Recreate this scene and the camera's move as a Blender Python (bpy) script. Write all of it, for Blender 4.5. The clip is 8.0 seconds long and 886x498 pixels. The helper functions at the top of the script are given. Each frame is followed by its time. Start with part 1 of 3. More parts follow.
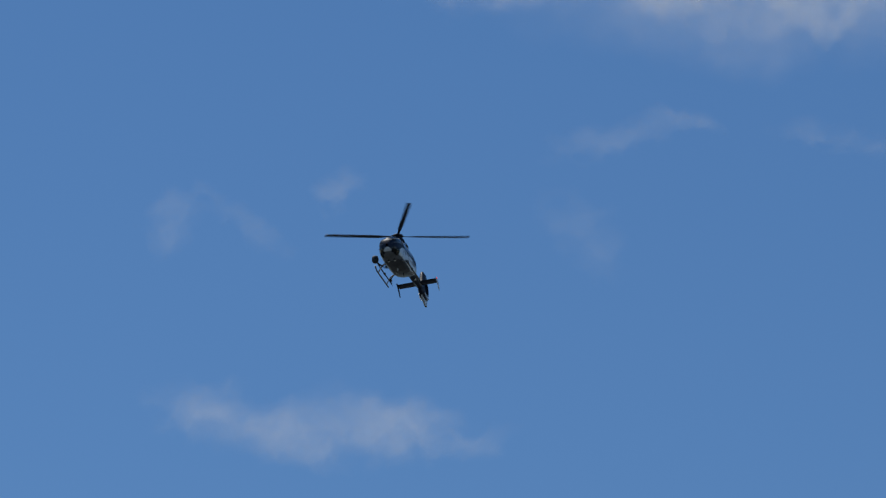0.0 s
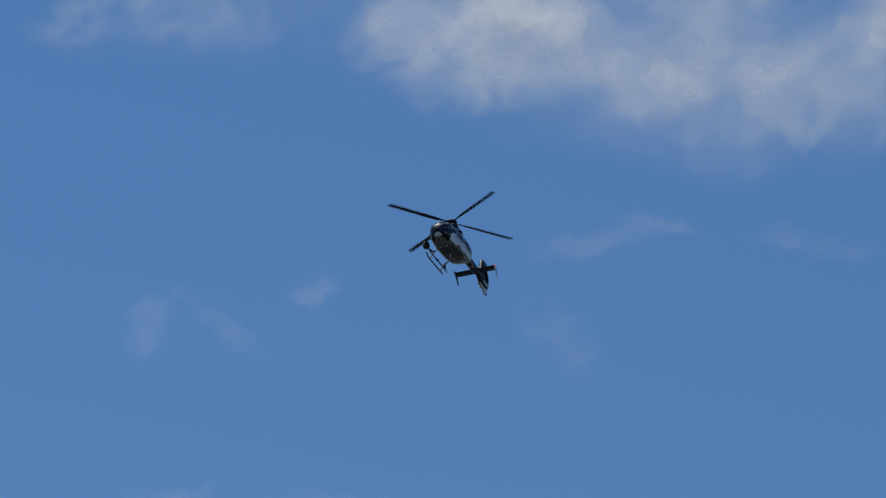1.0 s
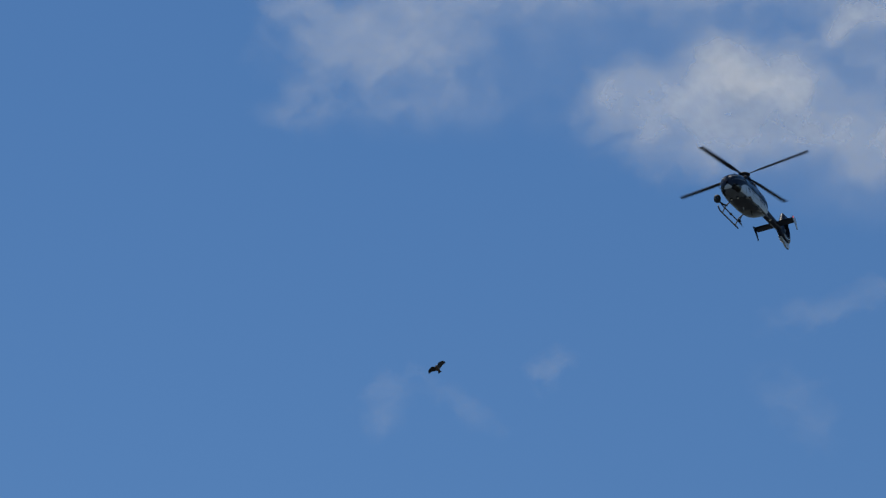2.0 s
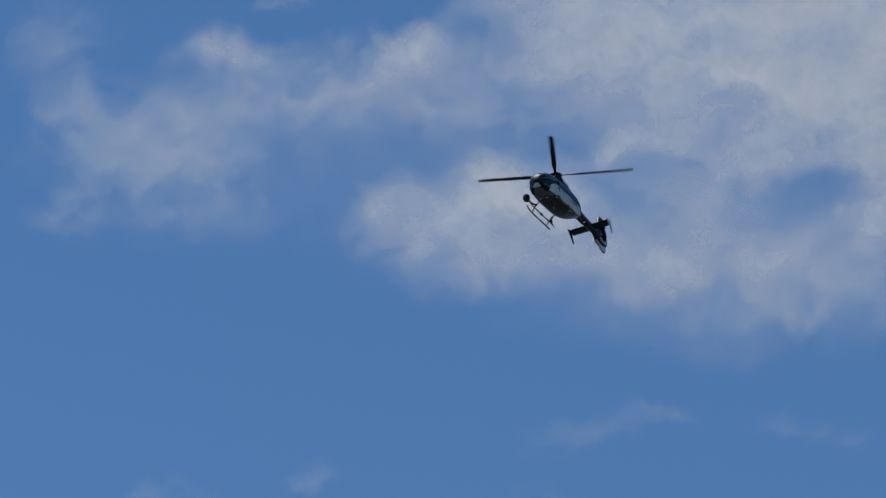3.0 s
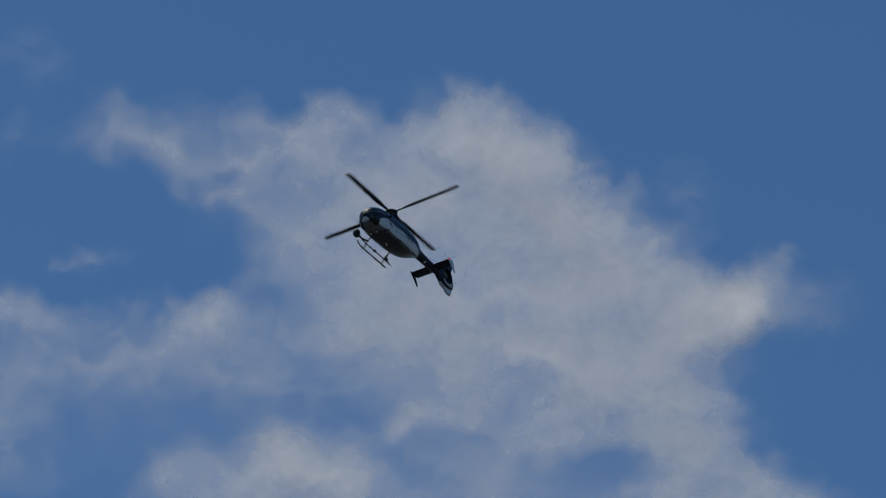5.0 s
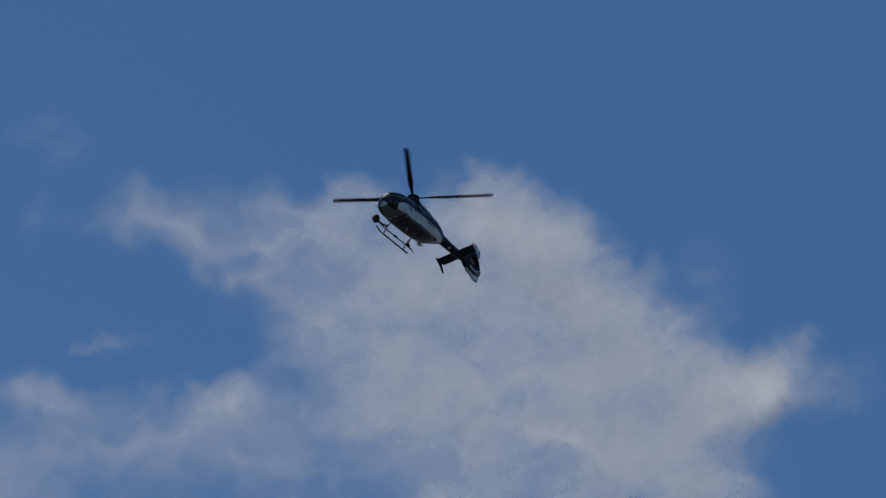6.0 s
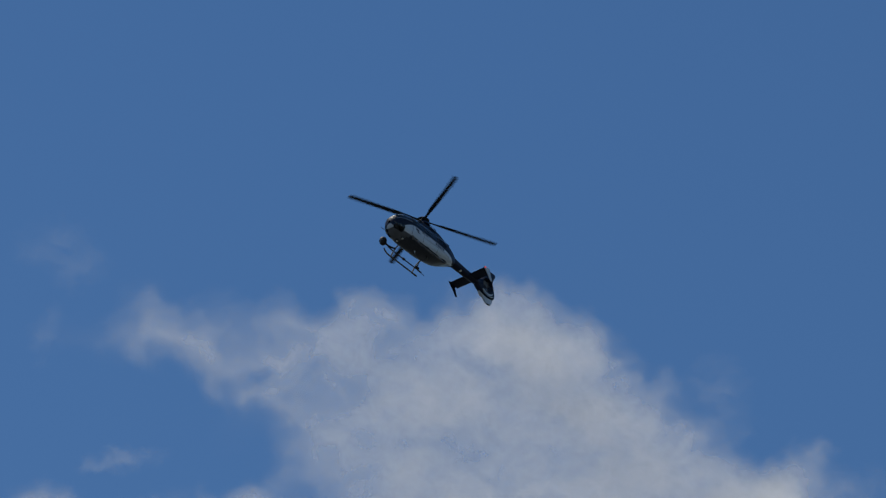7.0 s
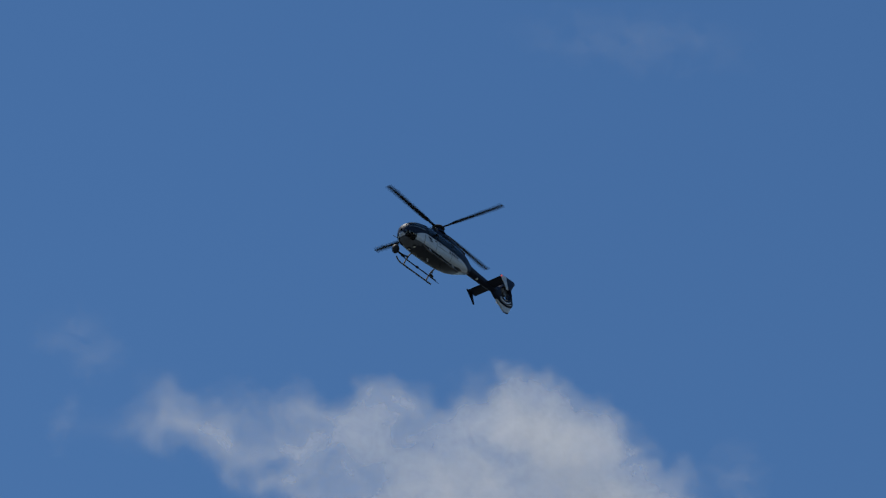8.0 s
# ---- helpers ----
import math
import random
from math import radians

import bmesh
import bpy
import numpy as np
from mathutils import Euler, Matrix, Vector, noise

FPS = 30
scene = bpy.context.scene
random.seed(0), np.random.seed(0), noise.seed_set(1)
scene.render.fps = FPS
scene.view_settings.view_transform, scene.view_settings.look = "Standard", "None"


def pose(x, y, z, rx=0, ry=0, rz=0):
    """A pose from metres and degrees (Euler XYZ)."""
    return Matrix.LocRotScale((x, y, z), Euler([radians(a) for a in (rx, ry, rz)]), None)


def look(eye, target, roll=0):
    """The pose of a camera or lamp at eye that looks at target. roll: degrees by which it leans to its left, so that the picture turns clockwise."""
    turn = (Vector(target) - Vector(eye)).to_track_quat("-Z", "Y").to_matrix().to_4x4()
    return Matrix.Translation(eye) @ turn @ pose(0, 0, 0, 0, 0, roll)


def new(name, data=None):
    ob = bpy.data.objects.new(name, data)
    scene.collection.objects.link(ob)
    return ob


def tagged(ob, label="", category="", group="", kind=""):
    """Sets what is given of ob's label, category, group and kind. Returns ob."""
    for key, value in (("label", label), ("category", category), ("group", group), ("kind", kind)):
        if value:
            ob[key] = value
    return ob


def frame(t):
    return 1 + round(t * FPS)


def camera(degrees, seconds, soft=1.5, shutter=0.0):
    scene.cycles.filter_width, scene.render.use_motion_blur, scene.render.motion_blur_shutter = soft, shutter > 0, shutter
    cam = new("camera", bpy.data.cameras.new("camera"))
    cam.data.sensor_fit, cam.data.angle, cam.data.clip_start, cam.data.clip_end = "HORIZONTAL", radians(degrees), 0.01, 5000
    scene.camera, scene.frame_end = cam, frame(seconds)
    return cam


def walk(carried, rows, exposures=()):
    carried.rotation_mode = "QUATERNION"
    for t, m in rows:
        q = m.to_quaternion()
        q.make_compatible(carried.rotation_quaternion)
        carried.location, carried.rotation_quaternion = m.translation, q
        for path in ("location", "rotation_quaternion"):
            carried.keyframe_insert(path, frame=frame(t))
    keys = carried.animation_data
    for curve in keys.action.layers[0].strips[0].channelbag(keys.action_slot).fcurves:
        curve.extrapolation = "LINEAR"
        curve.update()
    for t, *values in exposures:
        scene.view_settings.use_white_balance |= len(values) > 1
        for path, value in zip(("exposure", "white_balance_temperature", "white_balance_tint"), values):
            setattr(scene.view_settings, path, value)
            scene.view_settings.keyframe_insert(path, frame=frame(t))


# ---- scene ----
# ---- camera: held by hand on the ground, long lens, turned after the helicopter ----
EYE = (0.0, 0.0, 1.6)
TURNS = [
    (0, 3.341, 25.806), (0.1, 3.142, 25.911), (0.2, 3.099, 25.881), (0.3, 3.072, 26.129), (0.5, 3.118, 26.661),
    (0.6, 3.182, 26.815), (0.7, 3.104, 27.029), (0.8, 3.009, 27.09), (0.9, 2.948, 27.113), (1, 2.993, 27.231),
    (1.1, 3.122, 27.447), (1.2, 3.746, 28.068), (2.3, 6.682, 28.219), (2.4, 6.535, 28.144), (2.5, 6.081, 28.45),
    (2.6, 5.746, 28.502), (2.7, 5.166, 28.632), (2.8, 4.537, 29.0), (2.9, 3.788, 29.116), (3, 2.948, 29.774),
    (3.1, 2.44, 30.177), (3.2, 1.958, 30.57), (3.3, 1.616, 30.858), (3.4, 1.191, 31.025), (3.5, 0.884, 31.094),
    (3.6, 0.66, 31.529), (3.8, 0.13, 32.021), (4, 0.0, 32.0), (4.2, -0.366, 32.071), (4.3, -0.279, 32.37),
    (4.5, -0.217, 32.582), (4.7, -0.428, 32.953), (5.8, -0.116, 34.358), (5.9, -0.152, 34.5), (6, -0.03, 34.575),
    (6.1, 0.115, 34.788), (6.2, 0.263, 34.983), (6.3, 0.138, 35.348), (6.4, 0.098, 35.445), (6.5, 0.029, 35.651),
    (6.6, 0.001, 35.82), (6.8, -0.017, 36.002), (7, 0.174, 36.142), (7.2, 0.397, 36.331), (7.4, 0.58, 36.541),
    (7.5, 0.441, 36.82), (7.6, 0.46, 36.985), (7.7, 0.535, 37.203), (7.8, 0.515, 37.31), (8, 0.465, 37.337),
]
cam = camera(12.0, 8.0, soft=1.25, shutter=0.045)
walk(cam, [(t, pose(*EYE, 90 + pitch, 0, yaw)) for t, yaw, pitch in TURNS],
     exposures=[(0.0, -0.03), (2.5, -0.06), (3.2, -0.15), (4.0, -0.36), (4.7, -0.45), (6.0, -0.42), (7.0, -0.28), (8.0, -0.15)])

# ---- sky and sun ----
SUN_ELEVATION, SUN_TURN = radians(70), radians(60)      # turn: to the left of the line of sight
sun_way = Vector((-math.sin(SUN_TURN) * math.cos(SUN_ELEVATION), math.cos(SUN_TURN) * math.cos(SUN_ELEVATION), math.sin(SUN_ELEVATION)))
world = bpy.data.worlds.new("sky")
scene.world = world
world.use_nodes = True
wn, wl = world.node_tree.nodes, world.node_tree.links
wn.clear()
sky = wn.new("ShaderNodeTexSky")
sky.sky_type, sky.sun_disc = "NISHITA", False
sky.sun_elevation, sky.sun_rotation = SUN_ELEVATION, -SUN_TURN
sky.air_density, sky.dust_density, sky.ozone_density = 1.0, 0.0, 4.0
back = wn.new("ShaderNodeBackground")
back.inputs["Strength"].default_value = 0.097
wout = wn.new("ShaderNodeOutputWorld")
rich = wn.new("ShaderNodeHueSaturation")
rich.inputs["Saturation"].default_value = 1.16
wl.new(sky.outputs["Color"], rich.inputs["Color"])
wl.new(rich.outputs["Color"], back.inputs["Color"])
wl.new(back.outputs["Background"], wout.inputs["Surface"])

sun_data = bpy.data.lights.new("sun", "SUN")
sun_data.energy, sun_data.angle, sun_data.color = 3.6, radians(0.53), (1.0, 0.95, 0.87)
sun = new("sun", sun_data)
sun.matrix_world = look((0, 0, 900), Vector((0, 0, 900)) - sun_way)


# ---- materials ----
def material(name, base, rough=0.5, metal=0.0, vary=0.15, size=1.5, bump=0.0, coat=0.0, emit=None, gloss=0.5):
    """A surface with its colour uneven at two scales, and a fine relief."""
    m = bpy.data.materials.new(name)
    m.use_nodes = True
    n, l = m.node_tree.nodes, m.node_tree.links
    b = n["Principled BSDF"]
    at = n.new("ShaderNodeTexCoord")
    big, small = n.new("ShaderNodeTexNoise"), n.new("ShaderNodeTexNoise")
    big.inputs["Scale"].default_value, big.inputs["Detail"].default_value = size, 4
    small.inputs["Scale"].default_value, small.inputs["Detail"].default_value = size * 14, 5
    for x in (big, small):
        l.new(at.outputs["Object"], x.inputs["Vector"])
    add = n.new("ShaderNodeMath")
    add.operation = "ADD"
    l.new(big.outputs["Fac"], add.inputs[0])
    l.new(small.outputs["Fac"], add.inputs[1])
    ramp = n.new("ShaderNodeMapRange")
    ramp.inputs["From Min"].default_value, ramp.inputs["From Max"].default_value = 0.6, 1.4
    ramp.inputs["To Min"].default_value, ramp.inputs["To Max"].default_value = 1 - vary, 1 + vary
    l.new(add.outputs[0], ramp.inputs["Value"])
    mul = n.new("ShaderNodeVectorMath")
    mul.operation = "SCALE"
    mul.inputs[0].default_value = base
    l.new(ramp.outputs[0], mul.inputs["Scale"])
    l.new(mul.outputs[0], b.inputs["Base Color"])
    rr = n.new("ShaderNodeMapRange")
    rr.inputs["To Min"].default_value, rr.inputs["To Max"].default_value = max(0.02, rough - 0.08), min(1, rough + 0.12)
    l.new(small.outputs["Fac"], rr.inputs["Value"])
    l.new(rr.outputs[0], b.inputs["Roughness"])
    b.inputs["Metallic"].default_value = metal
    b.inputs["Coat Weight"].default_value = coat
    b.inputs["Specular IOR Level"].default_value = gloss
    if bump:
        bp = n.new("ShaderNodeBump")
        bp.inputs["Strength"].default_value, bp.inputs["Distance"].default_value = bump, 0.01
        l.new(small.outputs["Fac"], bp.inputs["Height"])
        l.new(bp.outputs[0], b.inputs["Normal"])
    if emit:
        b.inputs["Emission Color"].default_value = (*emit[:3], 1)
        b.inputs["Emission Strength"].default_value = emit[3]
    return m


NAVY = material("navy_paint", (0.011, 0.016, 0.034), 0.45, gloss=0.22, vary=0.3, bump=0.05)
WHITE = material("white_paint", (0.60, 0.64, 0.68), 0.35, coat=0.3, vary=0.2, size=1.1)
# under the nose this paler grey paints in the light the belly reflects
UNDER = material("mid_grey_paint_and_sheen", (0.12, 0.135, 0.155), 0.35, coat=0.2, vary=0.4, size=2.2, bump=0.1)
BELLY = material("dark_grey_paint", (0.024, 0.030, 0.044), 0.4, vary=0.45, size=2.0, bump=0.15)
PANEL = material("grey_panel_paint", (0.50, 0.51, 0.52), 0.4, vary=0.2)
SEAM = material("dark_seam", (0.01, 0.011, 0.013), 0.6)
BLADE = material("blade_composite", (0.020, 0.022, 0.028), 0.6, gloss=0.3, vary=0.2)
STEEL = material("grey_tube_metal", (0.15, 0.135, 0.12), 0.45, metal=0.5, vary=0.4, size=3.0)
PALE = material("pale_tube_paint", (0.36, 0.33, 0.30), 0.5)
BLACK = material("black_housing", (0.012, 0.012, 0.014), 0.6)
SOOT = material("sooty_exhaust_metal", (0.05, 0.045, 0.04), 0.6, metal=0.8, vary=0.4, size=6)
CABIN_SHADE = material("cabin_shade", (0.02, 0.022, 0.025), 0.7)
RED = material("red_lamp", (0.6, 0.03, 0.03), 0.3, emit=(1.0, 0.10, 0.12, 0.7))
AMBER = material("pale_lamp_glass", (0.7, 0.68, 0.6), 0.12)
PLUME = material("dark_plumage", (0.035, 0.030, 0.027), 0.75, vary=0.4, size=30, bump=0.3)
PLUME_PALE = material("brown_plumage", (0.16, 0.105, 0.075), 0.75, vary=0.4, size=30, bump=0.3)
BILL = material("horn_bill", (0.12, 0.1, 0.06), 0.4)


def tinted_glass():
    m = bpy.data.materials.new("tinted_glass")
    m.use_nodes = True
    b = m.node_tree.nodes["Principled BSDF"]
    b.inputs["Base Color"].default_value = (0.35, 0.40, 0.43, 1)
    b.inputs["Roughness"].default_value = 0.03
    b.inputs["IOR"].default_value = 1.5
    b.inputs["Specular IOR Level"].default_value = 0.3
    b.inputs["Transmission Weight"].default_value = 1.0
    return m


GLASS = tinted_glass()


def ground_material():
    m = bpy.data.materials.new("unseen_ground")
    m.use_nodes = True
    n, l = m.node_tree.nodes, m.node_tree.links
    b = n["Principled BSDF"]
    at = n.new("ShaderNodeTexCoord")
    far, near = n.new("ShaderNodeTexNoise"), n.new("ShaderNodeTexNoise")
    far.inputs["Scale"].default_value, near.inputs["Scale"].default_value = 0.012, 1.7
    far.inputs["Detail"].default_value = near.inputs["Detail"].default_value = 6
    for x in (far, near):
        l.new(at.outputs["Object"], x.inputs["Vector"])
    mixed = n.new("ShaderNodeMix")
    mixed.data_type = "RGBA"
    # dark and cool, toned for the bounce it throws on the helicopter
    mixed.inputs["A"].default_value, mixed.inputs["B"].default_value = (0.036, 0.046, 0.040, 1), (0.075, 0.078, 0.076, 1)
    l.new(far.outputs["Fac"], mixed.inputs["Factor"])
    dark = n.new("ShaderNodeMix")
    dark.data_type, dark.blend_type = "RGBA", "MULTIPLY"
    dark.inputs["Factor"].default_value = 0.6
    l.new(mixed.outputs["Result"], dark.inputs["A"])
    l.new(near.outputs["Fac"], dark.inputs["B"])
    l.new(dark.outputs["Result"], b.inputs["Base Color"])
    b.inputs["Roughness"].default_value = 0.95
    return m


def cloud_material():
    """Droplets that scatter light on to both sides; how much of the sky they hide is the cloud's own density."""
    m = bpy.data.materials.new("cloud_vapour")
    m.use_nodes = True
    n, l = m.node_tree.nodes, m.node_tree.links
    n.clear()
    out = n.new("ShaderNodeOutputMaterial")
    den = n.new("ShaderNodeAttribute")
    den.attribute_name = "vapour"
    at = n.new("ShaderNodeTexCoord")
    fine = n.new("ShaderNodeTexNoise")
    fine.inputs["Scale"].default_value, fine.inputs["Detail"].default_value = 0.028, 4
    fine.inputs["Roughness"].default_value, fine.inputs["Distortion"].default_value = 0.55, 0.5
    l.new(at.outputs["Object"], fine.inputs["Vector"])
    # feathered most where the vapour is half dense: d + 1.5 d (1 - d) (noise - 0.5)
    rag = n.new("ShaderNodeMath")
    rag.operation = "SUBTRACT"
    l.new(fine.outputs["Fac"], rag.inputs[0])
    rag.inputs[1].default_value = 0.5
    rest = n.new("ShaderNodeMath")
    rest.operation = "SUBTRACT"
    rest.inputs[0].default_value = 1.0
    l.new(den.outputs["Fac"], rest.inputs[1])
    half = n.new("ShaderNodeMath")
    half.operation = "MULTIPLY"
    l.new(den.outputs["Fac"], half.inputs[0])
    l.new(rest.outputs[0], half.inputs[1])
    push = n.new("ShaderNodeMath")
    push.operation = "MULTIPLY"
    l.new(half.outputs[0], push.inputs[0])
    l.new(rag.outputs[0], push.inputs[1])
    mul = n.new("ShaderNodeMath")
    mul.operation, mul.use_clamp = "MULTIPLY_ADD", True
    l.new(push.outputs[0], mul.inputs[0])
    mul.inputs[1].default_value = 1.5
    l.new(den.outputs["Fac"], mul.inputs[2])
    dif, tra, clear = n.new("ShaderNodeBsdfDiffuse"), n.new("ShaderNodeBsdfTranslucent"), n.new("ShaderNodeBsdfTransparent")
    for s in (dif, tra):
        s.inputs["Color"].default_value = (0.93, 0.93, 0.94, 1)
    body, mix = n.new("ShaderNodeMixShader"), n.new("ShaderNodeMixShader")
    body.inputs[0].default_value = 0.5
    l.new(dif.outputs[0], body.inputs[1])
    l.new(tra.outputs[0], body.inputs[2])
    l.new(mul.outputs[0], mix.inputs[0])
    l.new(clear.outputs[0], mix.inputs[1])
    l.new(body.outputs[0], mix.inputs[2])
    l.new(mix.outputs[0], out.inputs["Surface"])
    return m


VAPOUR = cloud_material()


# ---- mesh helpers ----
def finish(bm, material_, name, smooth=True):
    bmesh.ops.recalc_face_normals(bm, faces=bm.faces)
    me = bpy.data.meshes.new(name)
    bm.to_mesh(me)
    bm.free()
    me.materials.append(material_)
    if smooth:
        me.shade_smooth()
        me.set_sharp_from_angle(angle=radians(38))
    return me


def part(name, bm, material_, parent, label=""):
    ob = new(name, finish(bm, material_, name))
    ob.parent = parent
    return tagged(ob, label)


def sheet(bm, rows, closed=False):
    """Quads over rows of points; closed: each row is a ring."""
    vs = [[bm.verts.new(p) for p in r] for r in rows]
    for a, b in zip(vs, vs[1:]):
        m = len(a)
        for i in range(m if closed else m - 1):
            j = (i + 1) % m
            bm.faces.new((a[i], a[j], b[j], b[i]))
    return vs


def loft(rings):
    """A solid through rings of points, with flat ends."""
    bm = bmesh.new()
    vs = sheet(bm, rings, True)
    bm.faces.new(vs[0][::-1])
    bm.faces.new(vs[-1])
    return bm


def tube(points, radius, sides=10, flat=1.0):
    """A round bar along points; radius may be one number or one a point."""
    pts = [Vector(p) for p in points]
    radii = radius if isinstance(radius, (list, tuple)) else [radius] * len(pts)
    rings = []
    for i, p in enumerate(pts):
        way = (pts[min(i + 1, len(pts) - 1)] - pts[max(i - 1, 0)]).normalized()
        side = way.cross(Vector((0, 0, 1)))
        side = side.normalized() if side.length > 1e-3 else Vector((0, 1, 0))
        up = side.cross(way).normalized()
        rings.append([p + float(radii[i]) * (math.cos(a) * side + flat * math.sin(a) * up)
                      for a in (2 * math.pi * k / sides for k in range(sides))])
    return loft(rings)


def turned(profile, sides=20, axis="z", at=(0, 0, 0)):
    """A turned solid: profile rows of (radius, height) about an axis."""
    rings = []
    for r, h in profile:
        ring = []
        for k in range(sides):
            a = 2 * math.pi * k / sides
            c, s = max(r, 1e-3) * math.cos(a), max(r, 1e-3) * math.sin(a)
            p = {"z": (c, s, h), "x": (h, c, s), "y": (c, h, s)}[axis]
            ring.append(Vector(p) + Vector(at))
        rings.append(ring)
    return loft(rings)


def bowed(points, n=6):
    """Points rounded off between the given ones (Catmull-Rom)."""
    p = [Vector(q) for q in points]
    p = [2 * p[0] - p[1]] + p + [2 * p[-1] - p[-2]]
    out = []
    for i in range(1, len(p) - 2):
        for k in range(n):
            t = k / n
            out.append(0.5 * (2 * p[i] + (p[i + 1] - p[i - 1]) * t + (2 * p[i - 1] - 5 * p[i] + 4 * p[i + 1] - p[i + 2]) * t * t
                              + (3 * p[i] - p[i - 1] - 3 * p[i + 1] + p[i + 2]) * t ** 3))
    return out + [p[-2]]


# ---- ground: one unseen sheet to the horizon, added to bounce light on the belly ----
def make_ground():
    bm = bmesh.new()
    rings = [0.5, 10, 60, 300, 1200, 4000, 20000]
    vs = sheet(bm, [[(r * math.cos(a), r * math.sin(a), 0) for a in (2 * math.pi * k / 64 for k in range(64))] for r in rings], True)
    bm.faces.new(vs[0][::-1])
    ob = new("ground", finish(bm, ground_material(), "ground"))
    tagged(ob, "unseen plain ground reaching to the horizon", "ground", kind="structure")


make_ground()


# ---- clouds ----
# Sky places are given on a plane 4000 m off, square to the way (0, cos 32, sin 32), in units of FOCAL: 784, 441 is straight ahead.
FOCAL, FAR = 784 / math.tan(radians(6)), 4000.0
SKY_R, SKY_U, SKY_F = Vector((1, 0, 0)), Vector((0, -math.sin(radians(32)), math.cos(radians(32)))), Vector((0, math.cos(radians(32)), math.sin(radians(32))))
LATTICE = np.random.RandomState(7).rand(256, 256)


def value_noise(x, y):
    xi, yi = np.floor(x).astype(int), np.floor(y).astype(int)
    fx, fy = x - xi, y - yi
    fx, fy = fx ** 3 * (fx * (fx * 6 - 15) + 10), fy ** 3 * (fy * (fy * 6 - 15) + 10)
    g = lambda i, j: LATTICE[(xi + i) % 256, (yi + j) % 256]
    return (g(0, 0) * (1 - fx) + g(1, 0) * fx) * (1 - fy) + (g(0, 1) * (1 - fx) + g(1, 1) * fx) * fy


def fbm(x, y, octaves=6, gain=0.52):
    total, amp, norm = 0, 1.0, 0
    for k in range(octaves):
        c, s = math.cos(0.7 * k), math.sin(0.7 * k)
        total = total + amp * value_noise((c * x - s * y) * 2 ** k + 17.3 * k, (s * x + c * y) * 2 ** k + 9.1 * k)
        norm, amp = norm + amp, amp * gain
    return total / norm * 2 - 1


def cloud_density(u, v, blobs, scale, ragged, top, seed):
    """How much of the sky the cloud hides: soft lobes with torn, drawn-out edges."""
    x, y = u / scale + seed, v / scale + 2.7 * seed
    wu = u + scale * 0.3 * fbm(x * 1.9 + 5.2, y * 1.9 + 1.3, 5, 0.54)
    wv = v + scale * 0.3 * fbm(x * 1.9 + 1.7, y * 1.9 + 9.2, 5, 0.54)
    field, hollow = np.zeros_like(u), np.ones_like(u)
    for bu, bv, ru, rv, turn, amount in blobs:
        c, s = math.cos(radians(turn)), math.sin(radians(turn))
        du, dv = wu - bu, wv - bv
        q = ((c * du + s * dv) / ru) ** 2 + ((c * dv - s * du) / rv) ** 2
        if amount > 0:
            field = field + amount * np.exp(-q)
        else:
            hollow = hollow * (1 + amount * np.exp(-q))
    field = field * hollow
    # fibres drawn along the wind, and billows
    px, py = (wu - 0.35 * wv) / scale + seed, (1.5 * wv + 0.3 * wu) / scale
    streak = fbm(px * 1.2 + 3.1, py * 1.2 + 7.7, 5, 0.56)
    billow = 1 - 2 * np.abs(fbm(px * 1.5 + 8.3, py * 1.4 + 2.1, 5, 0.55))
    tear = 0.8 * streak + 0.25 * (billow - 0.5)
    tau = field * (1 + 0.62 * tear) + ragged * tear * np.clip(field * 2, 0, 1)
    tau = np.maximum(tau - 0.05, 0)
    tau = tau * tau / (tau + 0.07)
    return top * (1 - np.exp(-1.3 * tau))


